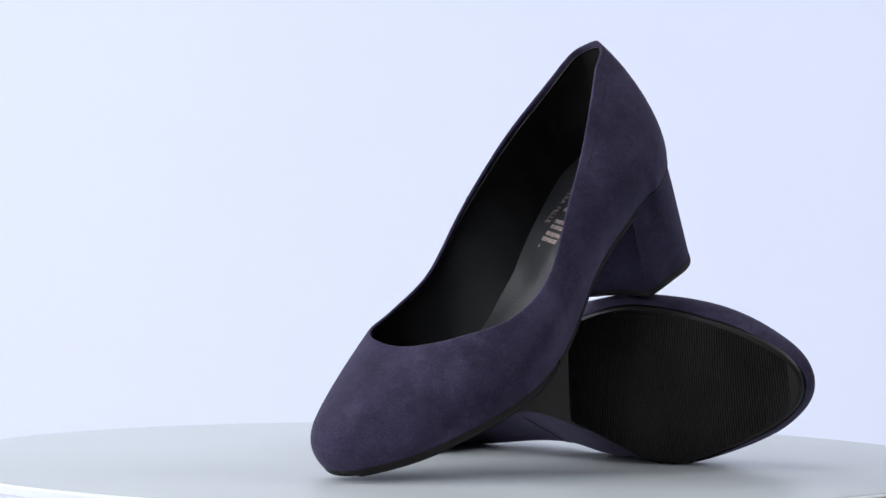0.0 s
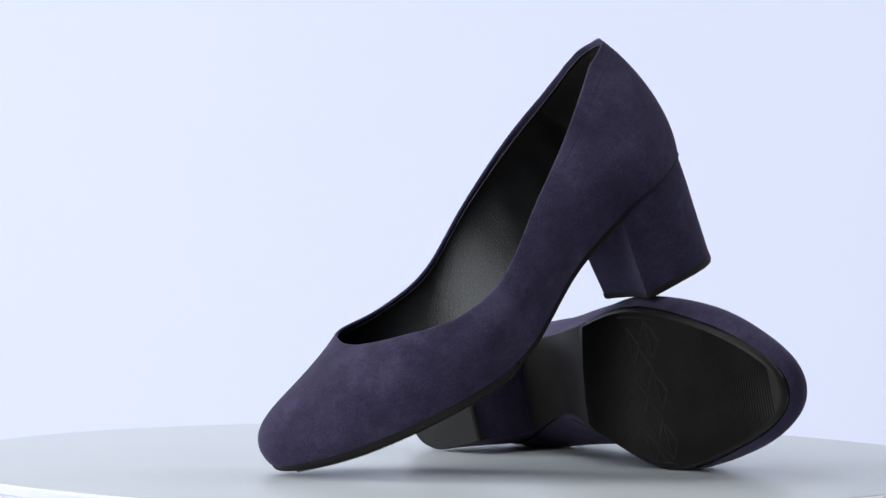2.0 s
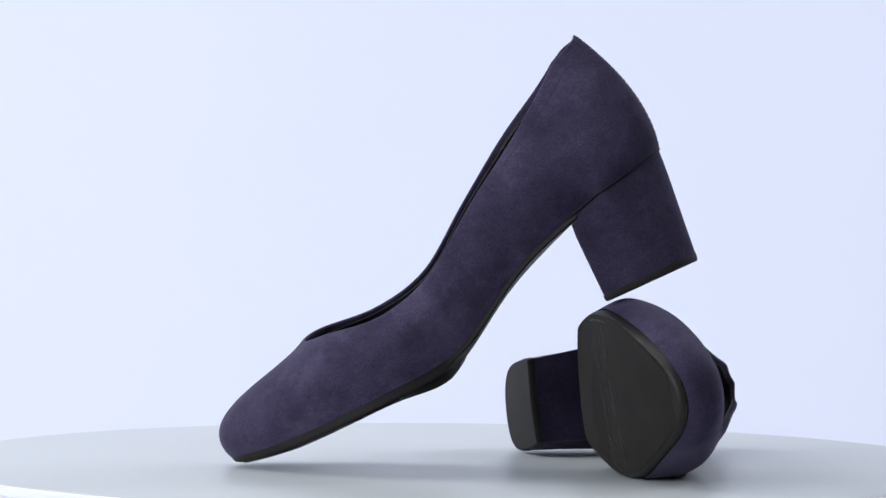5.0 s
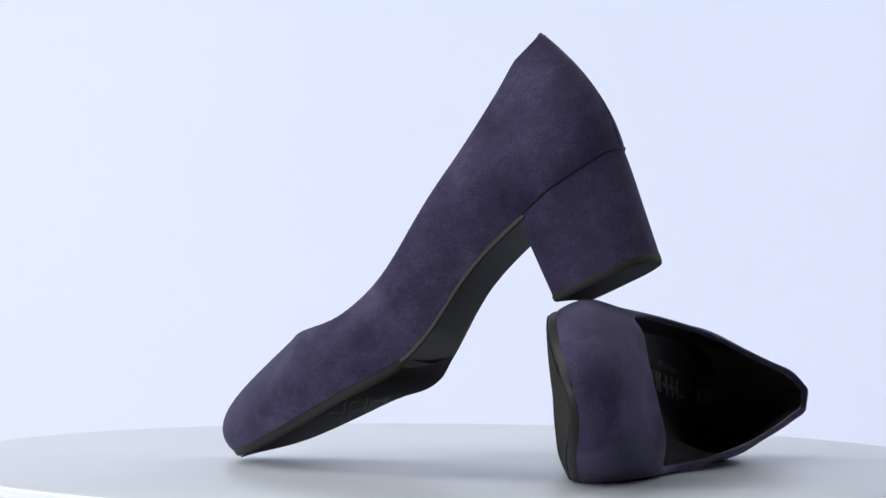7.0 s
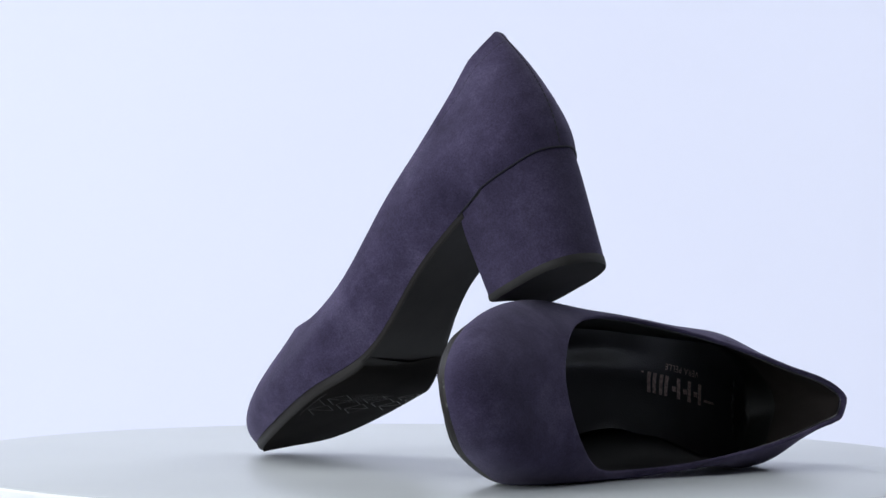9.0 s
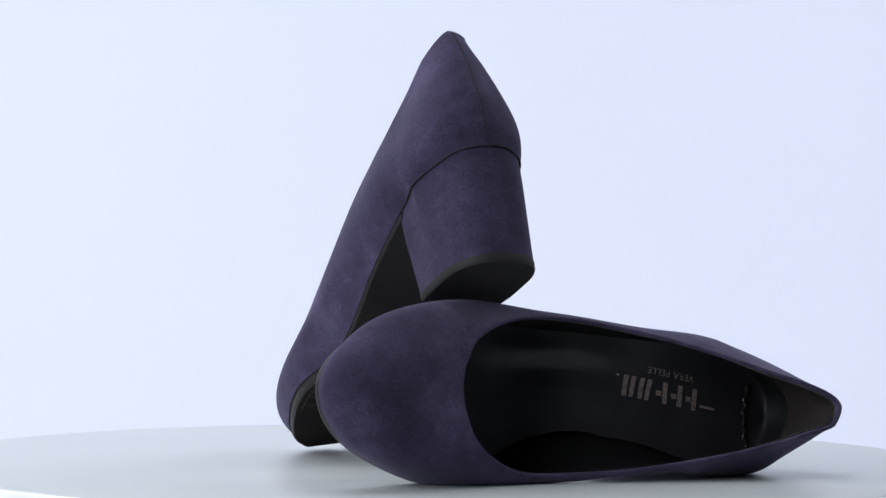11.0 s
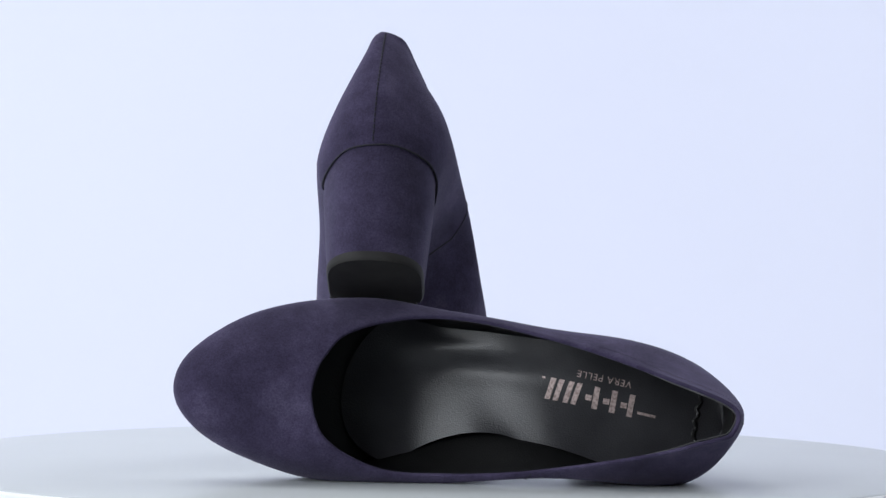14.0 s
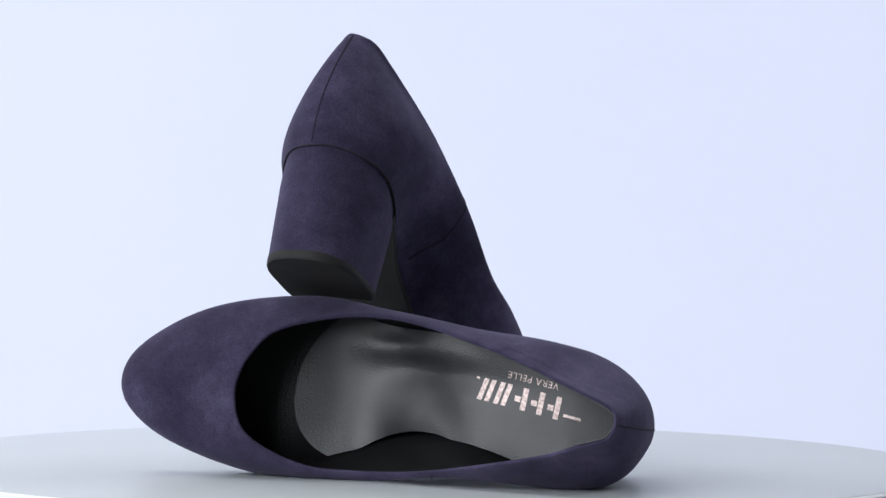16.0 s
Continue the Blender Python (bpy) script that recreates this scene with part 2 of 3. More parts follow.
def rounded_back(g, reach=30, passes=20):
    """Fairs the heel counter without shrinking it and lifts its collar a little."""
    n = len(g)
    idx = np.arange(-reach, reach + 1) % n
    w = np.cos(np.linspace(-1, 1, len(idx)) * np.pi / 2)[:, None, None] ** 0.5
    for _ in range(passes):
        for f in (0.5, -0.53):
            g[idx] += f * w * ((g[idx - 1] + g[(idx + 1) % n]) / 2 - g[idx])
    d = np.minimum(np.arange(n), n - np.arange(n))[:, None] / 12.0
    top = np.exp(-d**2) * np.linspace(0, 1, g.shape[1])[None]**2
    g[:, :, 0] -= 0.0014 * top
    g[:, :, 2] += 0.0007 * top
    u, v = np.arange(n)[:, None] / SPAN, np.linspace(0, 1, g.shape[1])[None]
    before = g[0].copy()
    for _ in range(16):
        g[idx] += (w * v[:, :, None]**2) * 0.5 * ((g[idx - 1] + g[(idx + 1) % n]) / 2 - g[idx])
    g += (before - g[0])[None] * np.exp(-d**2)[:, :, None]
    k = np.minimum(np.arange(n), n - np.arange(n))
    near = np.clip((22 - k) / 9, 0, 1)[:, None] * v**3
    y = g[:, -1, 1] - g[0, -1, 1]
    arc = g[0, -1, 0] + 0.0115 - np.sqrt(0.0115**2 - np.clip(np.abs(y), 0, 0.0105)**2)
    g[:, :, 0] += near * (arc - g[:, -1, 0])[:, None]
    g[:, :, 2] += 0.0012 * np.exp(-((u - 18.3) / 0.5)**2) * v**2
    full = np.exp(-((u - 18.6) / 0.8)**2) * np.exp(-((v - 0.6) / 0.3)**2)
    g[:, :, 0] -= 0.0005 * full
    g[:, :, 1] -= 0.0018 * full
    return g


G = shoe_surface()
NU = len(G)
G = eased(G, 0, NU - 1, 2)
G = rounded_back(G)
G = eased(G, NU // 2 - 22, NU // 2 + 22, 2)
NRM = normals(G)
if (NRM[NU // 4, 5, 1]) < 0:
    NRM = -NRM
FEATHER = G[:, 0]
TOE_I = int(FEATHER[:, 0].argmax())


def side_at(x, outer=True):
    """y and z of the feather edge on one side at x."""
    f = FEATHER[:TOE_I + 1] if outer else np.concatenate([FEATHER[TOE_I:], FEATHER[:1]])[::-1]
    o = np.argsort(f[:, 0], kind="stable")
    return np.interp(x, f[o, 0], f[o, 1]), np.interp(x, f[o, 0], f[o, 2])


X_BACK, X_TOE = float(FEATHER[:, 0].min()), float(FEATHER[:, 0].max())


def footbed(x, s, lift=0.0, inset=0.0):
    """A point across the bottom at x; s runs from -1 (inner side) to 1 (outer side)."""
    yo, zo = side_at(x, True)
    yi, zi = side_at(x, False)
    mid, half = (yo + yi) / 2, np.maximum((yo - yi) / 2 - inset, 0.0002)
    return np.stack([x + 0 * s, mid + half * s, (zo + zi) / 2 + (zo - zi) / 2 * s + lift], -1)


def stations(x0, x1, n, ease_end=False):
    t = np.linspace(0, 1, n)
    if ease_end:
        t = np.sin(t * np.pi / 2)
    return x0 + (x1 - x0) * t


def belly(x, s, depth):
    k = np.clip((x - 0.100) / 0.030, 0, 1) * np.clip((0.235 - x) / 0.025, 0, 1)
    return -depth * k * (1 - np.abs(s)**2.5)


def bottom_slab(x0, x1, n, top, low, inset_top, inset_low, ease=True, across=13, depth=0.0):
    """A piece of sole between x0 and x1 that follows the feather edge; top and low: heights over the feather edge."""
    s = np.linspace(-1, 1, across)
    rings = []
    for x in stations(x0, x1, n, ease):
        k = max(0.0, min(1.0, (X_TOE - x) / 0.012))
        a = footbed(x, s, top, inset_top)
        lo = low
        if depth:
            lo = low + 0.0006 * (1 - min(1.0, (x - x0) / 0.004))
        b = footbed(x, s[::-1], lo, inset_low)
        b[:, 2] += belly(x, s[::-1], depth)
        b2 = footbed(x, s[::-1], lo + 0.0007 * k, inset_low - 0.0006)
        rings.append(np.concatenate([a, b2[:1], b, b2[-1:]]))
    g = np.array(rings)
    v, f = sheet(g.transpose(1, 0, 2), True)
    m, nu = g.shape[1], len(g)
    idx = lambda i, j: i * nu + j
    caps = [tuple(idx(i, 0) for i in range(m)), tuple(idx(i, nu - 1) for i in range(m))[::-1]]
    return v, f + caps


def heel_rings(nz=10):
    span = 4 * SPAN + 3
    top = FEATHER[[i % NU for i in range(-span, span + 1)]]
    a = np.linspace(-1, 1, len(top))
    th = np.clip(np.abs(a) * 1.35 * np.pi / 2, 0, np.pi / 2)
    y = TIP_HALF * np.sign(a) * np.sin(th)**0.82
    x = TIP_BACK + (TIP_FRONT - TIP_BACK) * np.where(np.abs(a) < 0.74, (1 - np.cos(th)**0.85) * 0.50, 0.50 + (np.abs(a) - 0.74) / 0.26 * 0.50)
    y = y * (1 - 0.06 * np.clip((np.abs(a) - 0.90) / 0.10, 0, 1)**2)
    low = np.stack([x, y, 0 * x], 1)
    return lambda w: top * (1 - w) + low * w


HEEL = heel_rings()


def closed_loft(ws, grow=0.0, breast=7):
    rings = []
    for w in ws:
        r = HEEL(w)
        g = grow[len(rings)] if isinstance(grow, tuple) else grow
        if g:
            c = r.mean(0)
            r = c + (r - c) * (1 + g) * np.array([1, 1, 0]) + (r - c) * np.array([0, 0, 1])
        t = np.linspace(0, 1, breast + 2)[1:-1, None]
        front = r[-1] * (1 - t) + r[0] * t
        front[:, 0] -= 0.0022 * np.sin(np.pi * t[:, 0])
        rings.append(np.concatenate([r, front]))
    g = np.array(rings)
    v, f = sheet(g.transpose(1, 0, 2), True)
    m, nu = g.shape[1], len(g)
    caps = []
    for j, rev in ((0, True), (nu - 1, False)):
        c = tuple(i * nu + j for i in range(m))
        caps.append(c[::-1] if rev else c)
    return v, f + caps


def surface_path(us, vs, lift):
    """Points on the outside of the upper; us in spans from the back seam, vs from 0 to 1."""
    out = []
    for u, v in zip(us, vs):
        iu, iv = (u * SPAN) % NU, v * (RISE - 1)
        i, j = int(iu), min(int(iv), RISE - 2)
        fu, fv = iu - i, iv - j
        q = lambda A: (A[i, j] * (1 - fu) + A[(i + 1) % NU, j] * fu) * (1 - fv) + (A[i, j + 1] * (1 - fu) + A[(i + 1) % NU, j + 1] * fu) * fv
        out.append(q(G) + q(NRM) * lift)
    return np.array(out)


BELLY = 0.0013


def sole_loop(x0):
    """The forefoot sole, built inward from the feather edge forward of x0."""
    idx = [i for i in range(NU) if FEATHER[i, 0] >= x0]
    ends = []
    for a, b in ((FEATHER[idx[0] - 1], FEATHER[idx[0]]), (FEATHER[(idx[-1] + 1) % NU], FEATHER[idx[-1]])):
        ends.append(a + (b - a) * (x0 - a[0]) / (b[0] - a[0]))
    loop = np.concatenate([ends[:1], FEATHER[idx], ends[1:]])
    d = np.concatenate([[0], np.cumsum(np.linalg.norm(np.diff(loop, axis=0), axis=1))])
    t = np.linspace(0, d[-1], 141)
    loop = np.stack([np.interp(t, d, loop[:, k]) for k in range(3)], 1)
    front = loop[:, 0].max()
    for _ in range(40):
        k = np.clip((loop[1:-1, :1] - 0.190) / 0.020, 0.12, 1)
        loop[1:-1] += k * ((loop[:-2] + 2 * loop[1:-1] + loop[2:]) / 4 - loop[1:-1])
    loop[:, 0] += (front - loop[:, 0].max()) * np.clip((loop[:, 0] - 0.200) / 0.035, 0, 1)
    tan = np.gradient(loop, axis=0)
    inward = np.stack([tan[:, 1], -tan[:, 0], 0 * tan[:, 0]], 1)
    inward /= np.linalg.norm(inward, axis=1, keepdims=True)
    if ((loop.mean(0) - loop[30]) * inward[30]).sum() < 0:
        inward = -inward
    tip = np.exp(-((loop[:, :1] - X_TOE) / 0.025)**2)

    def ring(inset, drop):
        r = loop + inward * (inset * (1 + 0.2 * tip))
        r[:, 2] -= drop * (1 - 0.18 * tip[:, 0]) * np.clip(0.70 + 0.30 * (loop[:, 0] - x0) / 0.007, 0.70, 1.0)
        return r

    rings = [ring(0.0030, -0.0012), ring(0.0004, -0.0012), ring(0.0005, 0.0), ring(0.0007, SOLE_T * 0.55), ring(0.0012, SOLE_T * 0.86), ring(0.0021, SOLE_T)]
    wall = sheet(np.stack(rings, 1))
    low = rings[-1]
    n = len(low)
    s = np.linspace(-1, 1, 15)
    rows = []
    for i in range(n // 2 + 1):
        a, c = low[i], low[n - 1 - i]
        r = a + (c - a) * (s[:, None] + 1) / 2
        r[:, 2] += belly(r[:, 0], s, BELLY)
        rows.append(r)
    cap = sheet(np.array(rows), flip=True)
    back = np.concatenate([np.array([q[0] for q in rings]), np.array([q[-1] for q in rings])[::-1]])
    return joined(wall, cap, (back, [tuple(range(len(back)))]))


def sole_under(x, s, drop=0.0):
    p = footbed(x, s, -SOLE_T * (1 - 0.18 * math.exp(-((x - X_TOE) / 0.025)**2)) - drop, 0.0012)
    p[..., 2] += belly(x, s, BELLY)
    return p


def rib(x):
    """One low transverse ridge on the underside of the sole."""
    s = np.linspace(-0.985, 0.985, 15)
    lean = 0.004 * s * min(1.0, (X_TOE - x) / 0.04)

    def row(d, h):
        out = []
        for q, e in zip(s, lean):
            a = min(x + d + e, X_TOE - 0.0052)
            tip = math.exp(-((a - X_TOE) / 0.025)**2)
            p = footbed(a, np.array(q), -SOLE_T * (1 - 0.18 * tip) * min(1.0, 0.70 + 0.30 * (a - 0.126) / 0.007) - h, 0.0015 + 0.0012 * tip)
            p[..., 2] += belly(a, np.array(q), BELLY)
            out.append(p)
        return np.array(out)

    return sheet(np.stack([row(-0.00045, -0.00015), row(0.0, 0.0006), row(0.00045, -0.00015)], 1))


def diamonds():
    """Raised outlines of split diamonds across the ball: pairs side by side, single ones between them."""
    out = []

    def at(x, y):
        yo, yi = side_at(x, True)[0], side_at(x, False)[0]
        return np.clip((y - (yo + yi) / 2) / ((yo - yi) / 2 - 0.0012), -0.91, 0.91)

    def bar(a, b):
        pts = [sole_under(a[0] + (b[0] - a[0]) * k, at(a[0] + (b[0] - a[0]) * k, a[1] + (b[1] - a[1]) * k), 0.00022) for k in np.linspace(0, 1, 6)]
        if np.linalg.norm(pts[-1] - pts[0]) > 0.0012:
            out.append(tube(pts, 0.00042, 5))

    def diamond(x, y, split):
        a, b, c, d = (x - 0.0006, y + 0.0088), (x + 0.0056, y - 0.0006), (x + 0.0006, y - 0.0088), (x - 0.0056, y + 0.0006)
        for p, q in ((a, b), (b, c), (c, d), (d, a)) + (((a, c),) if split else ()):
            bar(p, q)

    for y in (0.0375, 0.0135, -0.0105, -0.0345):
        diamond(0.1622, y - 0.0008, True)
        diamond(0.1742, y + 0.0008, True)
        diamond(0.1682, y - 0.0120, False)
    return out


def liner_height(x):
    """Height of the sock liner over the feather edge, by x."""
    return float(np.interp(x, [0.0, 0.04, 0.08, 0.11, 0.14, 0.17], [0.0100, 0.0100, 0.0105, 0.0100, 0.0076, 0.0026]))


def liner_level(x):
    return float((side_at(x, True)[1] + side_at(x, False)[1]) / 2) + liner_height(x)


def liner_outline():
    """Where the liner meets the inside of the upper: x and y, on the outer and on the inner side."""
    outer, inner = [], []
    skin = G - NRM * 0.0022
    for i in range(NU):
        lev = np.array([liner_level(x) for x in skin[i, :, 0]])
        d = skin[i, :, 2] - lev
        k = int(np.argmax(d > 0))
        if k == 0:
            p = skin[i, 0]
        else:
            f = d[k - 1] / (d[k - 1] - d[k])
            p = skin[i, k - 1] * (1 - f) + skin[i, k] * f
        if i == 0 or i > TOE_I:
            inner.append(p[:2])
        if i <= TOE_I:
            outer.append(p[:2])
    res = []
    for q in (np.array(outer), np.array(inner)):
        o = np.argsort(q[:, 0])
        res.append(q[o])
    return res


LINER_O, LINER_I = liner_outline()
LINER_BACK = max(LINER_O[0, 0], LINER_I[0, 0]) + 0.0001


def creases(x, s):
    """Soft waves that wear has pressed into the liner."""
    w = np.exp(-((x - 0.108) / 0.030)**2)
    a = 0.0013 * w * np.sin((x - 0.02 * s) * 150.0 + 1.2) * (0.4 + 0.6 * np.clip(s, -1, 1)**2)
    ridge = 0.0030 * np.exp(-((x - 0.118) / 0.022)**2) * np.exp(-((s - 0.62) / 0.22)**2)
    hollow = -0.0022 * np.exp(-((x - 0.098) / 0.028)**2) * np.exp(-((s - 0.25) / 0.30)**2)
    return a + ridge + hollow


def liner_point(x, s, trim=False):
    """Points across the liner at x; trim rounds its front end and cuts in its inner edge at the waist."""
    s = np.asarray(s, float)
    xs = np.maximum(x, LINER_BACK)
    if trim:
        f = np.clip((xs - 0.120) / 0.046, 0, 1)
        xs = xs - 0.020 * f * np.abs(s)**2.2
    else:
        xs = xs + 0 * s
    yo = np.interp(xs, LINER_O[:, 0], LINER_O[:, 1])
    yi = np.interp(xs, LINER_I[:, 0], LINER_I[:, 1])
    cap = -(0.0175 + 0.016 * ((xs - 0.100) / 0.036)**2)
    yi = np.maximum(yi, cap)
    y = (yo + yi) / 2 + (yo - yi) / 2 * s
    z = np.array([liner_level(a) for a in np.atleast_1d(xs)]).reshape(np.shape(xs))
    z = z + 0.0020 * np.abs(s)**3 - 0.0008 + creases(xs, s)
    return np.stack([xs, y, z], -1)


def on_liner(x, y):
    """Lifts a mark onto the liner of the left shoe's form."""
    yo = np.interp(x, LINER_O[:, 0], LINER_O[:, 1])
    yi = max(np.interp(x, LINER_I[:, 0], LINER_I[:, 1]), -(0.0175 + 0.016 * ((x - 0.100) / 0.036)**2))
    s = np.clip((y - (yo + yi) / 2) / ((yo - yi) / 2), -1, 1)
    return liner_level(x) + 0.0020 * abs(s)**3 - 0.0008 + float(creases(np.array(x), np.array(s))) + 0.00025


def liner_print(mirror):
    """Foil marks on the liner: plain blocks for the mark, letters for the words on the material."""
    sg = -1.0 if mirror else 1.0
    ang = radians(-3.5)
    ox, oy = 0.0430, -0.0085
    out = []

    def put(pts):
        r = []
        for x, y in pts:
            X, Y = ox + x * math.cos(ang) - y * math.sin(ang), oy + x * math.sin(ang) + y * math.cos(ang)
            r.append((X, Y, on_liner(X, sg * Y)))
        return r

    def block(x0, x1, y0, y1, lean=0.0, n=5):
        g = []
        for t in np.linspace(0, 1, n):
            g.append(put([(x0 + (x1 - x0) * t + lean * q, y0 + (y1 - y0) * q) for q in np.linspace(0, 1, 5)]))
        return sheet(np.array(g))

    name = "rose metal foil bar of the maker's mark"
    for k in range(5):
        x = 0.0076 * k
        if k < 3:
            out.append(("mark_block", block(x, x + 0.0024, 0.0, 0.0098), name))
            out.append(("mark_block", block(x + 0.0029, x + 0.0056, 0.0042, 0.0066, n=3), name))
        else:
            out.append(("mark_block", block(x, x + 0.0022, 0.0, 0.0098, 0.0016), name))
            out.append(("mark_block", block(x + 0.0034, x + 0.0056, 0.0, 0.0098, 0.0016), name))
    out.append(("mark_bar", block(-0.0100, -0.0020, 0.0066, 0.0078), "thin foil bar before the mark"))
    out.append(("mark_bar", block(0.0384, 0.0398, 0.0002, 0.0010), "thin foil bar after the mark"))
    cu = bpy.data.curves.new("words", "FONT")
    cu.body, cu.size, cu.space_character, cu.resolution_u = "VERA PELLE", 0.0042, 1.1, 2
    tmp = new("words", cu)
    bpy.context.view_layer.update()
    me = bpy.data.meshes.new_from_object(tmp.evaluated_get(bpy.context.evaluated_depsgraph_get()))
    vs = [(v.co.x + 0.0026, v.co.y - 0.0054) for v in me.vertices]
    fs = [tuple(p.vertices) for p in me.polygons]
    bpy.data.objects.remove(tmp)
    bpy.data.meshes.remove(me)
    bpy.data.curves.remove(cu)
    out.append(("material_words", (np.array(put(vs)), fs), "small foil letters naming the leather"))
    return out


SET = [1.93, 1.09, -1.00, 2.50, 0.11, 0.59, -1.20, 1.05, -1.17, 0.60, 1.90, 1.16, -1.34]


def settled(v):
    """The slight lean and spread of the shoe that lies on its side under the other's weight; millimetres over its length."""
    k = np.array(SET) * MM
    X, Y, Z = (v[:, 0] - 0.12) / 0.12, v[:, 1] / 0.04, (v[:, 2] - 0.04) / 0.06
    P = np.clip(X, 0, None)**2
    return v + np.stack([k[0] * Z + k[1] * Y, k[2] * X * X + k[3] * X * Z + k[4] * Y + k[5] * Z + k[6] * X * Y + k[10] * P * Y + k[11] * P,
                         k[7] * X * X + k[8] * X * Y + k[9] * Z + k[12] * P], 1)


def pump(label, mirror):
    """One court shoe; mirror makes the right shoe out of the left one."""
    root = new("court_shoe")
    tagged(root, label, "shoe", group="pair of court shoes")
    sign = np.array([1.0, -1.0 if mirror else 1.0, 1.0])

    def add(name, geo, mat, parent=root, lab="", smooth=True, flipped=True):
        v, f = geo
        v = np.asarray(v, float).reshape(-1, 3)
        if mirror:
            v = settled(v * (1 if flipped else sign)) * sign
        if mirror and flipped:
            f = [q[::-1] for q in f]
        return part(name, v, f, mat, parent, lab, smooth)

    # upper: outer skin, rolled topline, narrow turned-in facing
    th = 0.0017
    cols = [G[:, k] for k in range(RISE)]
    n_top, edge = NRM[:, -1], G[:, -1]
    up = edge - G[:, -2]
    up /= np.linalg.norm(up, axis=1, keepdims=True)
    k = np.clip((edge[:, 2:3] - 0.095) / 0.018, 0, 1)
    up = up * (1 - 0.75 * k) + np.array([0, 0, 0.75]) * k
    for _ in range(6):
        up = (np.roll(up, 1, 0) + 2 * up + np.roll(up, -1, 0)) / 4
        n_top = (np.roll(n_top, 1, 0) + 2 * n_top + np.roll(n_top, -1, 0)) / 4
    up /= np.linalg.norm(up, axis=1, keepdims=True)
    n_top = n_top / np.linalg.norm(n_top, axis=1, keepdims=True)
    for a in (35, 70, 110, 145, 180):
        c, s = math.cos(radians(a)), math.sin(radians(a))
        cols.append(edge - n_top * th / 2 * (1 - c) + up * th / 2 * s)
    cols.append(edge - n_top * th - up * 0.0022)
    upper = add("upper", sheet(np.stack(cols, 1), True), SUEDE, lab="navy suede upper with soft brushed nap")
    # lining
    inner = G[:, :-1] - NRM[:, :-1] * 0.0021
    uu, vv = np.arange(NU)[:, None] / SPAN, np.linspace(0, 1, RISE)[None, :-1]
    folds = sum(h * np.exp(-((uu - u0 - 0.5 * (vv - 0.4)) / 0.13)**2) for u0, h in ((15.3, 0.0009), (15.8, 0.0012), (16.3, 0.0009), (16.9, 0.0006)))
    inner = inner - NRM[:, :-1] * (folds * np.exp(-((vv - 0.45) / 0.22)**2))[:, :, None]
    last = edge - n_top * 0.0019 - up * 0.0018
    add("lining", sheet(np.concatenate([inner, last[:, None]], 1), True, flip=True), LINING, lab="black leather lining")
    # matte patch inside the heel counter and the crumpled fold where the liner ends
    cols_g = [i % NU for i in range(-32, 33)]
    patch = (inner - NRM[:, :-1] * 0.0004)[cols_g][:, 7:-1]
    add("heel_grip", sheet(patch, flip=True), GRIP, lab="brownish matte patch inside the heel counter")
    fs = np.linspace(-0.74, 0.74, 60)
    fold = liner_point(LINER_BACK + 0.0125, fs)
    fold[:, 0] -= 0.0040 * np.abs(fs)**2 - 0.0006 * np.sin(fs * 23)
    fold[:, 2] += 0.0002 * np.sin(fs * 31 + 1) + 0.0001 * np.sin(fs * 57)
    add("liner_fold", tube(fold, 0.0010, 8), LINING, lab="crumpled glossy fold at the heel end of the liner")
    # seams and the topline crease
    iv = np.linspace(0.35, 0.96, 20)
    eu = np.linspace(0, len(ROUND) - 0.02, 240)
    add("lining_edge", tube(surface_path(eu, [0.945] * 240, -0.0024), 0.00022, 5), EDGE, lab="fine pale edge line of the lining")
    add("lining_seam", tube(surface_path([16.6] * 20, iv, -0.0023), 0.0003), LINING)
    stitches = [tube(surface_path([0.0] * 4, np.linspace(v, v + 0.026, 4), -0.00005), 0.00042, 5) for v in np.arange(0.02, 0.965, 0.034)]
    add("back_seam", joined(*stitches), THREAD_CREASE, upper, "row of small dark stitches")
    vs = np.linspace(0.10, 0.99, 24)
    add("side_seam", tube(surface_path(15.0 + 0.15 * np.abs(vs - 0.45) / 0.55, vs, 0.0), 0.00034), THREAD_CREASE, upper)
    # Nearly buried dark tube, its colour giving the shade of a faint crease.
    us = np.linspace(0.3, 4.2, 100)
    add("topline_crease", tube(surface_path(us, 0.80 + 0.12 * (np.abs(us) / 4.2)**2, -0.00024), 0.0003), THREAD_CREASE, upper)
    # bottom
    add("insole_board", bottom_slab(X_BACK + 0.003, X_TOE - 0.001, 50, 0.0010, -0.0008, 0.0012, 0.0012), LINING)
    sole = add("outsole", sole_loop(0.126), RUBBER, lab="black ribbed rubber forefoot sole")
    add("shank", bottom_slab(0.050, 0.1300, 30, 0.0004, -0.0028, 0.0003, 0.0006, ease=False), RUBBER, lab="plain dark grey waist of the sole")
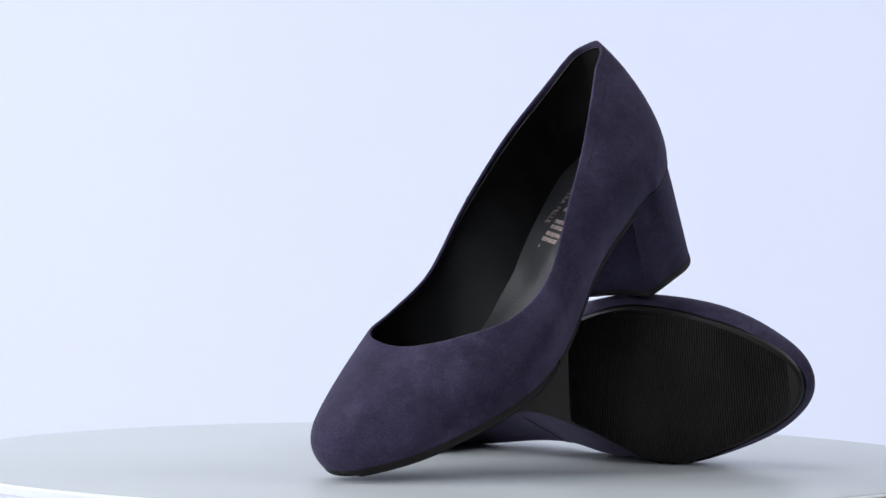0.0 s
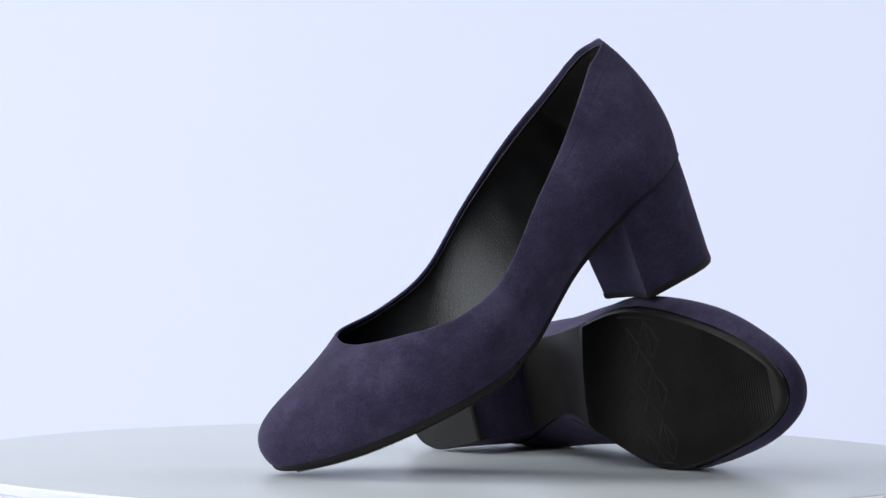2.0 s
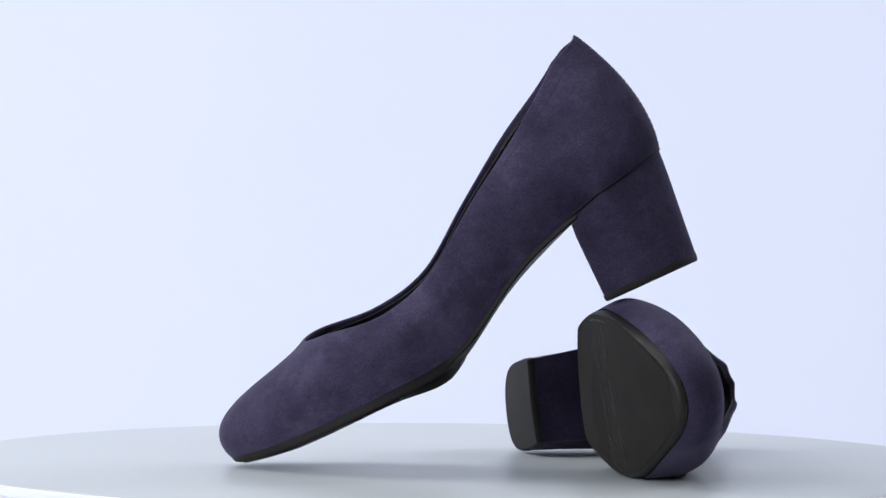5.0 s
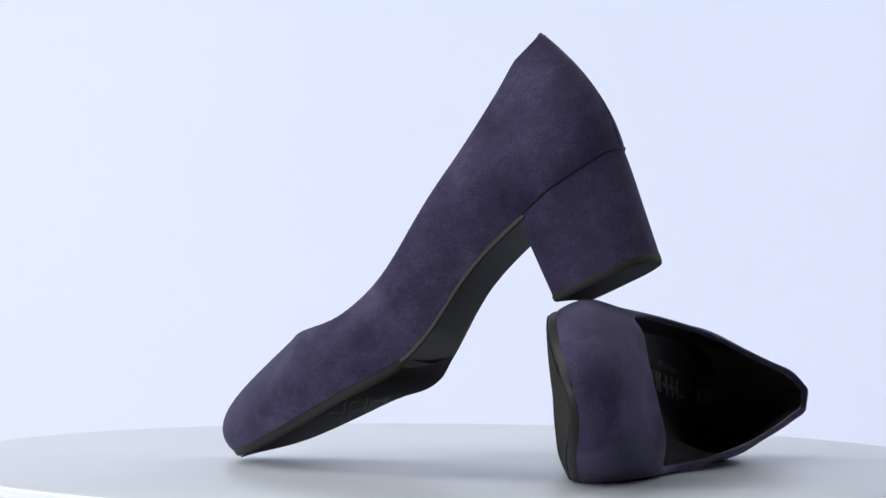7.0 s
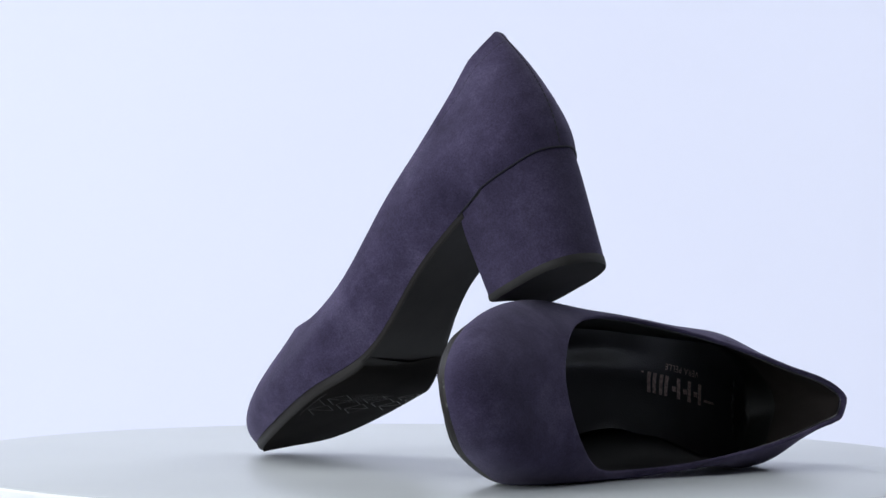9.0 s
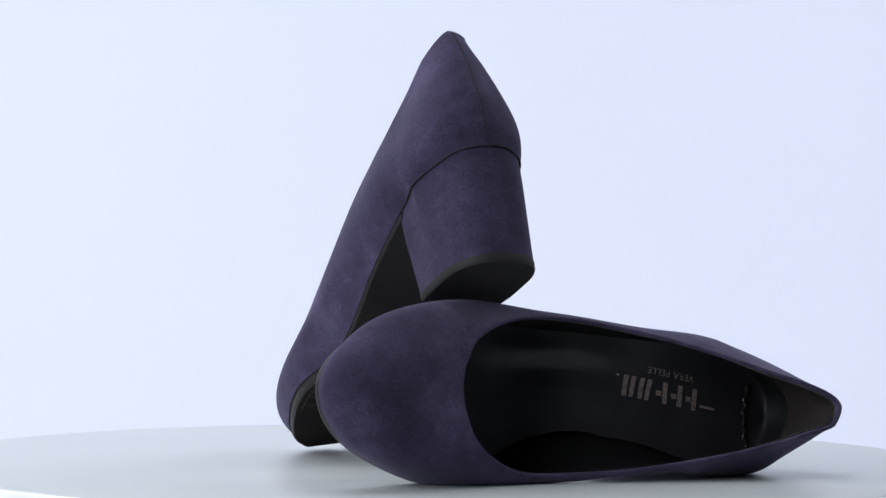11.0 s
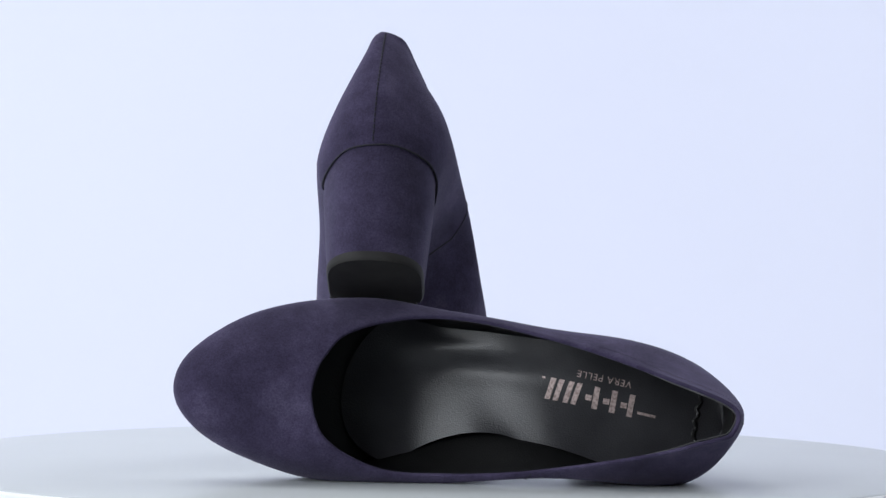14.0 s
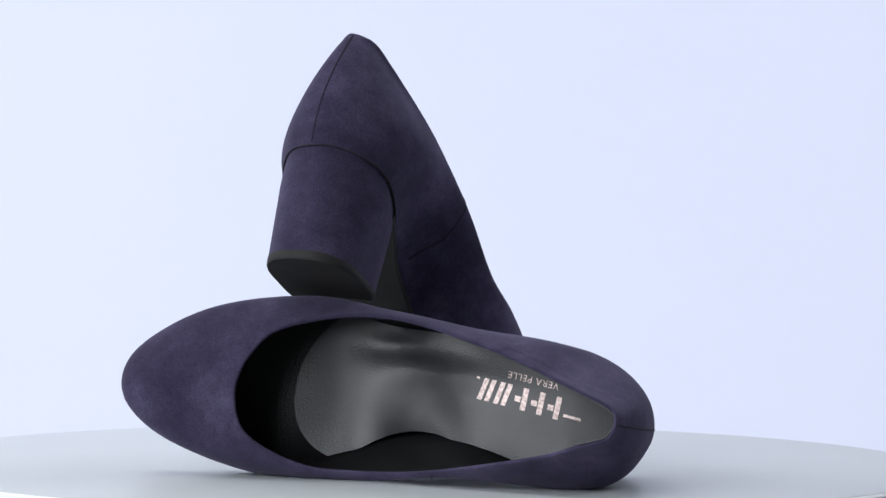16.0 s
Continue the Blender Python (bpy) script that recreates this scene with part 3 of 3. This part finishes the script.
    add("tread", joined(*[rib(x) for x in np.arange(0.1275, X_TOE - 0.0062, 0.0012)]), RUBBER, sole, "fine transverse rubber ribs")
    add("tread_pattern", joined(*diamonds()), RUBBER, sole, "raised triangles moulded across the ball")
    # heel
    heel = add("heel", closed_loft(np.linspace(0.0, 0.925, 10), (-0.030, -0.012, -0.002, 0.0, 0.0, 0.0, 0.0, 0.0, 0.0, 0.0)), SUEDE_HEEL, lab="suede covered block heel")
    add("top_piece", closed_loft([0.925, 0.93, 0.978, 0.984, 0.992, 1.0], (0.012, 0.014, 0.012, 0.006, -0.006, -0.016)), TOPPIECE, heel, "dark rubber heel tip")
    # Dark tube along the heel joint paints the shade under the upper's overhang.
    hs = 4 * SPAN + 3
    ring = FEATHER[[i % NU for i in range(-hs, hs + 1)]]
    add("heel_seam_shade", tube(ring, 0.00045), THREAD_CREASE, heel)
    # sock liner
    s = np.linspace(-1, 1, 33)
    rows = [liner_point(x0, s, True) for x0 in LINER_BACK + (0.166 - LINER_BACK) * (1 - np.cos(np.linspace(0, np.pi / 2, 80)))]
    liner = add("sock_liner", sheet(np.array(rows), flip=True), INSOLE, lab="creased charcoal leather sock liner")
    for name, geo, lab in liner_print(mirror):
        add(name, geo, FOIL, liner, lab, smooth=False, flipped=False)
    return root


LEFT_POSE = pose(0.10491, 0.06002, 0.10062, 2.032, 25.161, -131.757)
RIGHT_POSE = pose(-0.06354, 0.07944, 0.01708, -84.522, -10.034, -23.987)


def turned(t):
    return pose(-0.00069, 0.00005, 0, 0, 0, -math.degrees(0.17278 * t + 0.000270 * (t - 8)**2))


backdrop()
room()
TABLE = turntable()
LEFT = pump("navy suede court shoe leaning toe-down, block heel propped on its pair", False)
RIGHT = pump("navy blue suede court shoe lying on its side on the turntable", True)


def motions():
    times = [0.5 * i for i in range(33)]
    walk(TABLE, [(t, DISC_MID @ turned(t) @ DISC_OFF) for t in times])
    walk(LEFT, [(t, turned(t) @ LEFT_POSE) for t in times])
    walk(RIGHT, [(t, turned(t) @ RIGHT_POSE) for t in times])


motions()
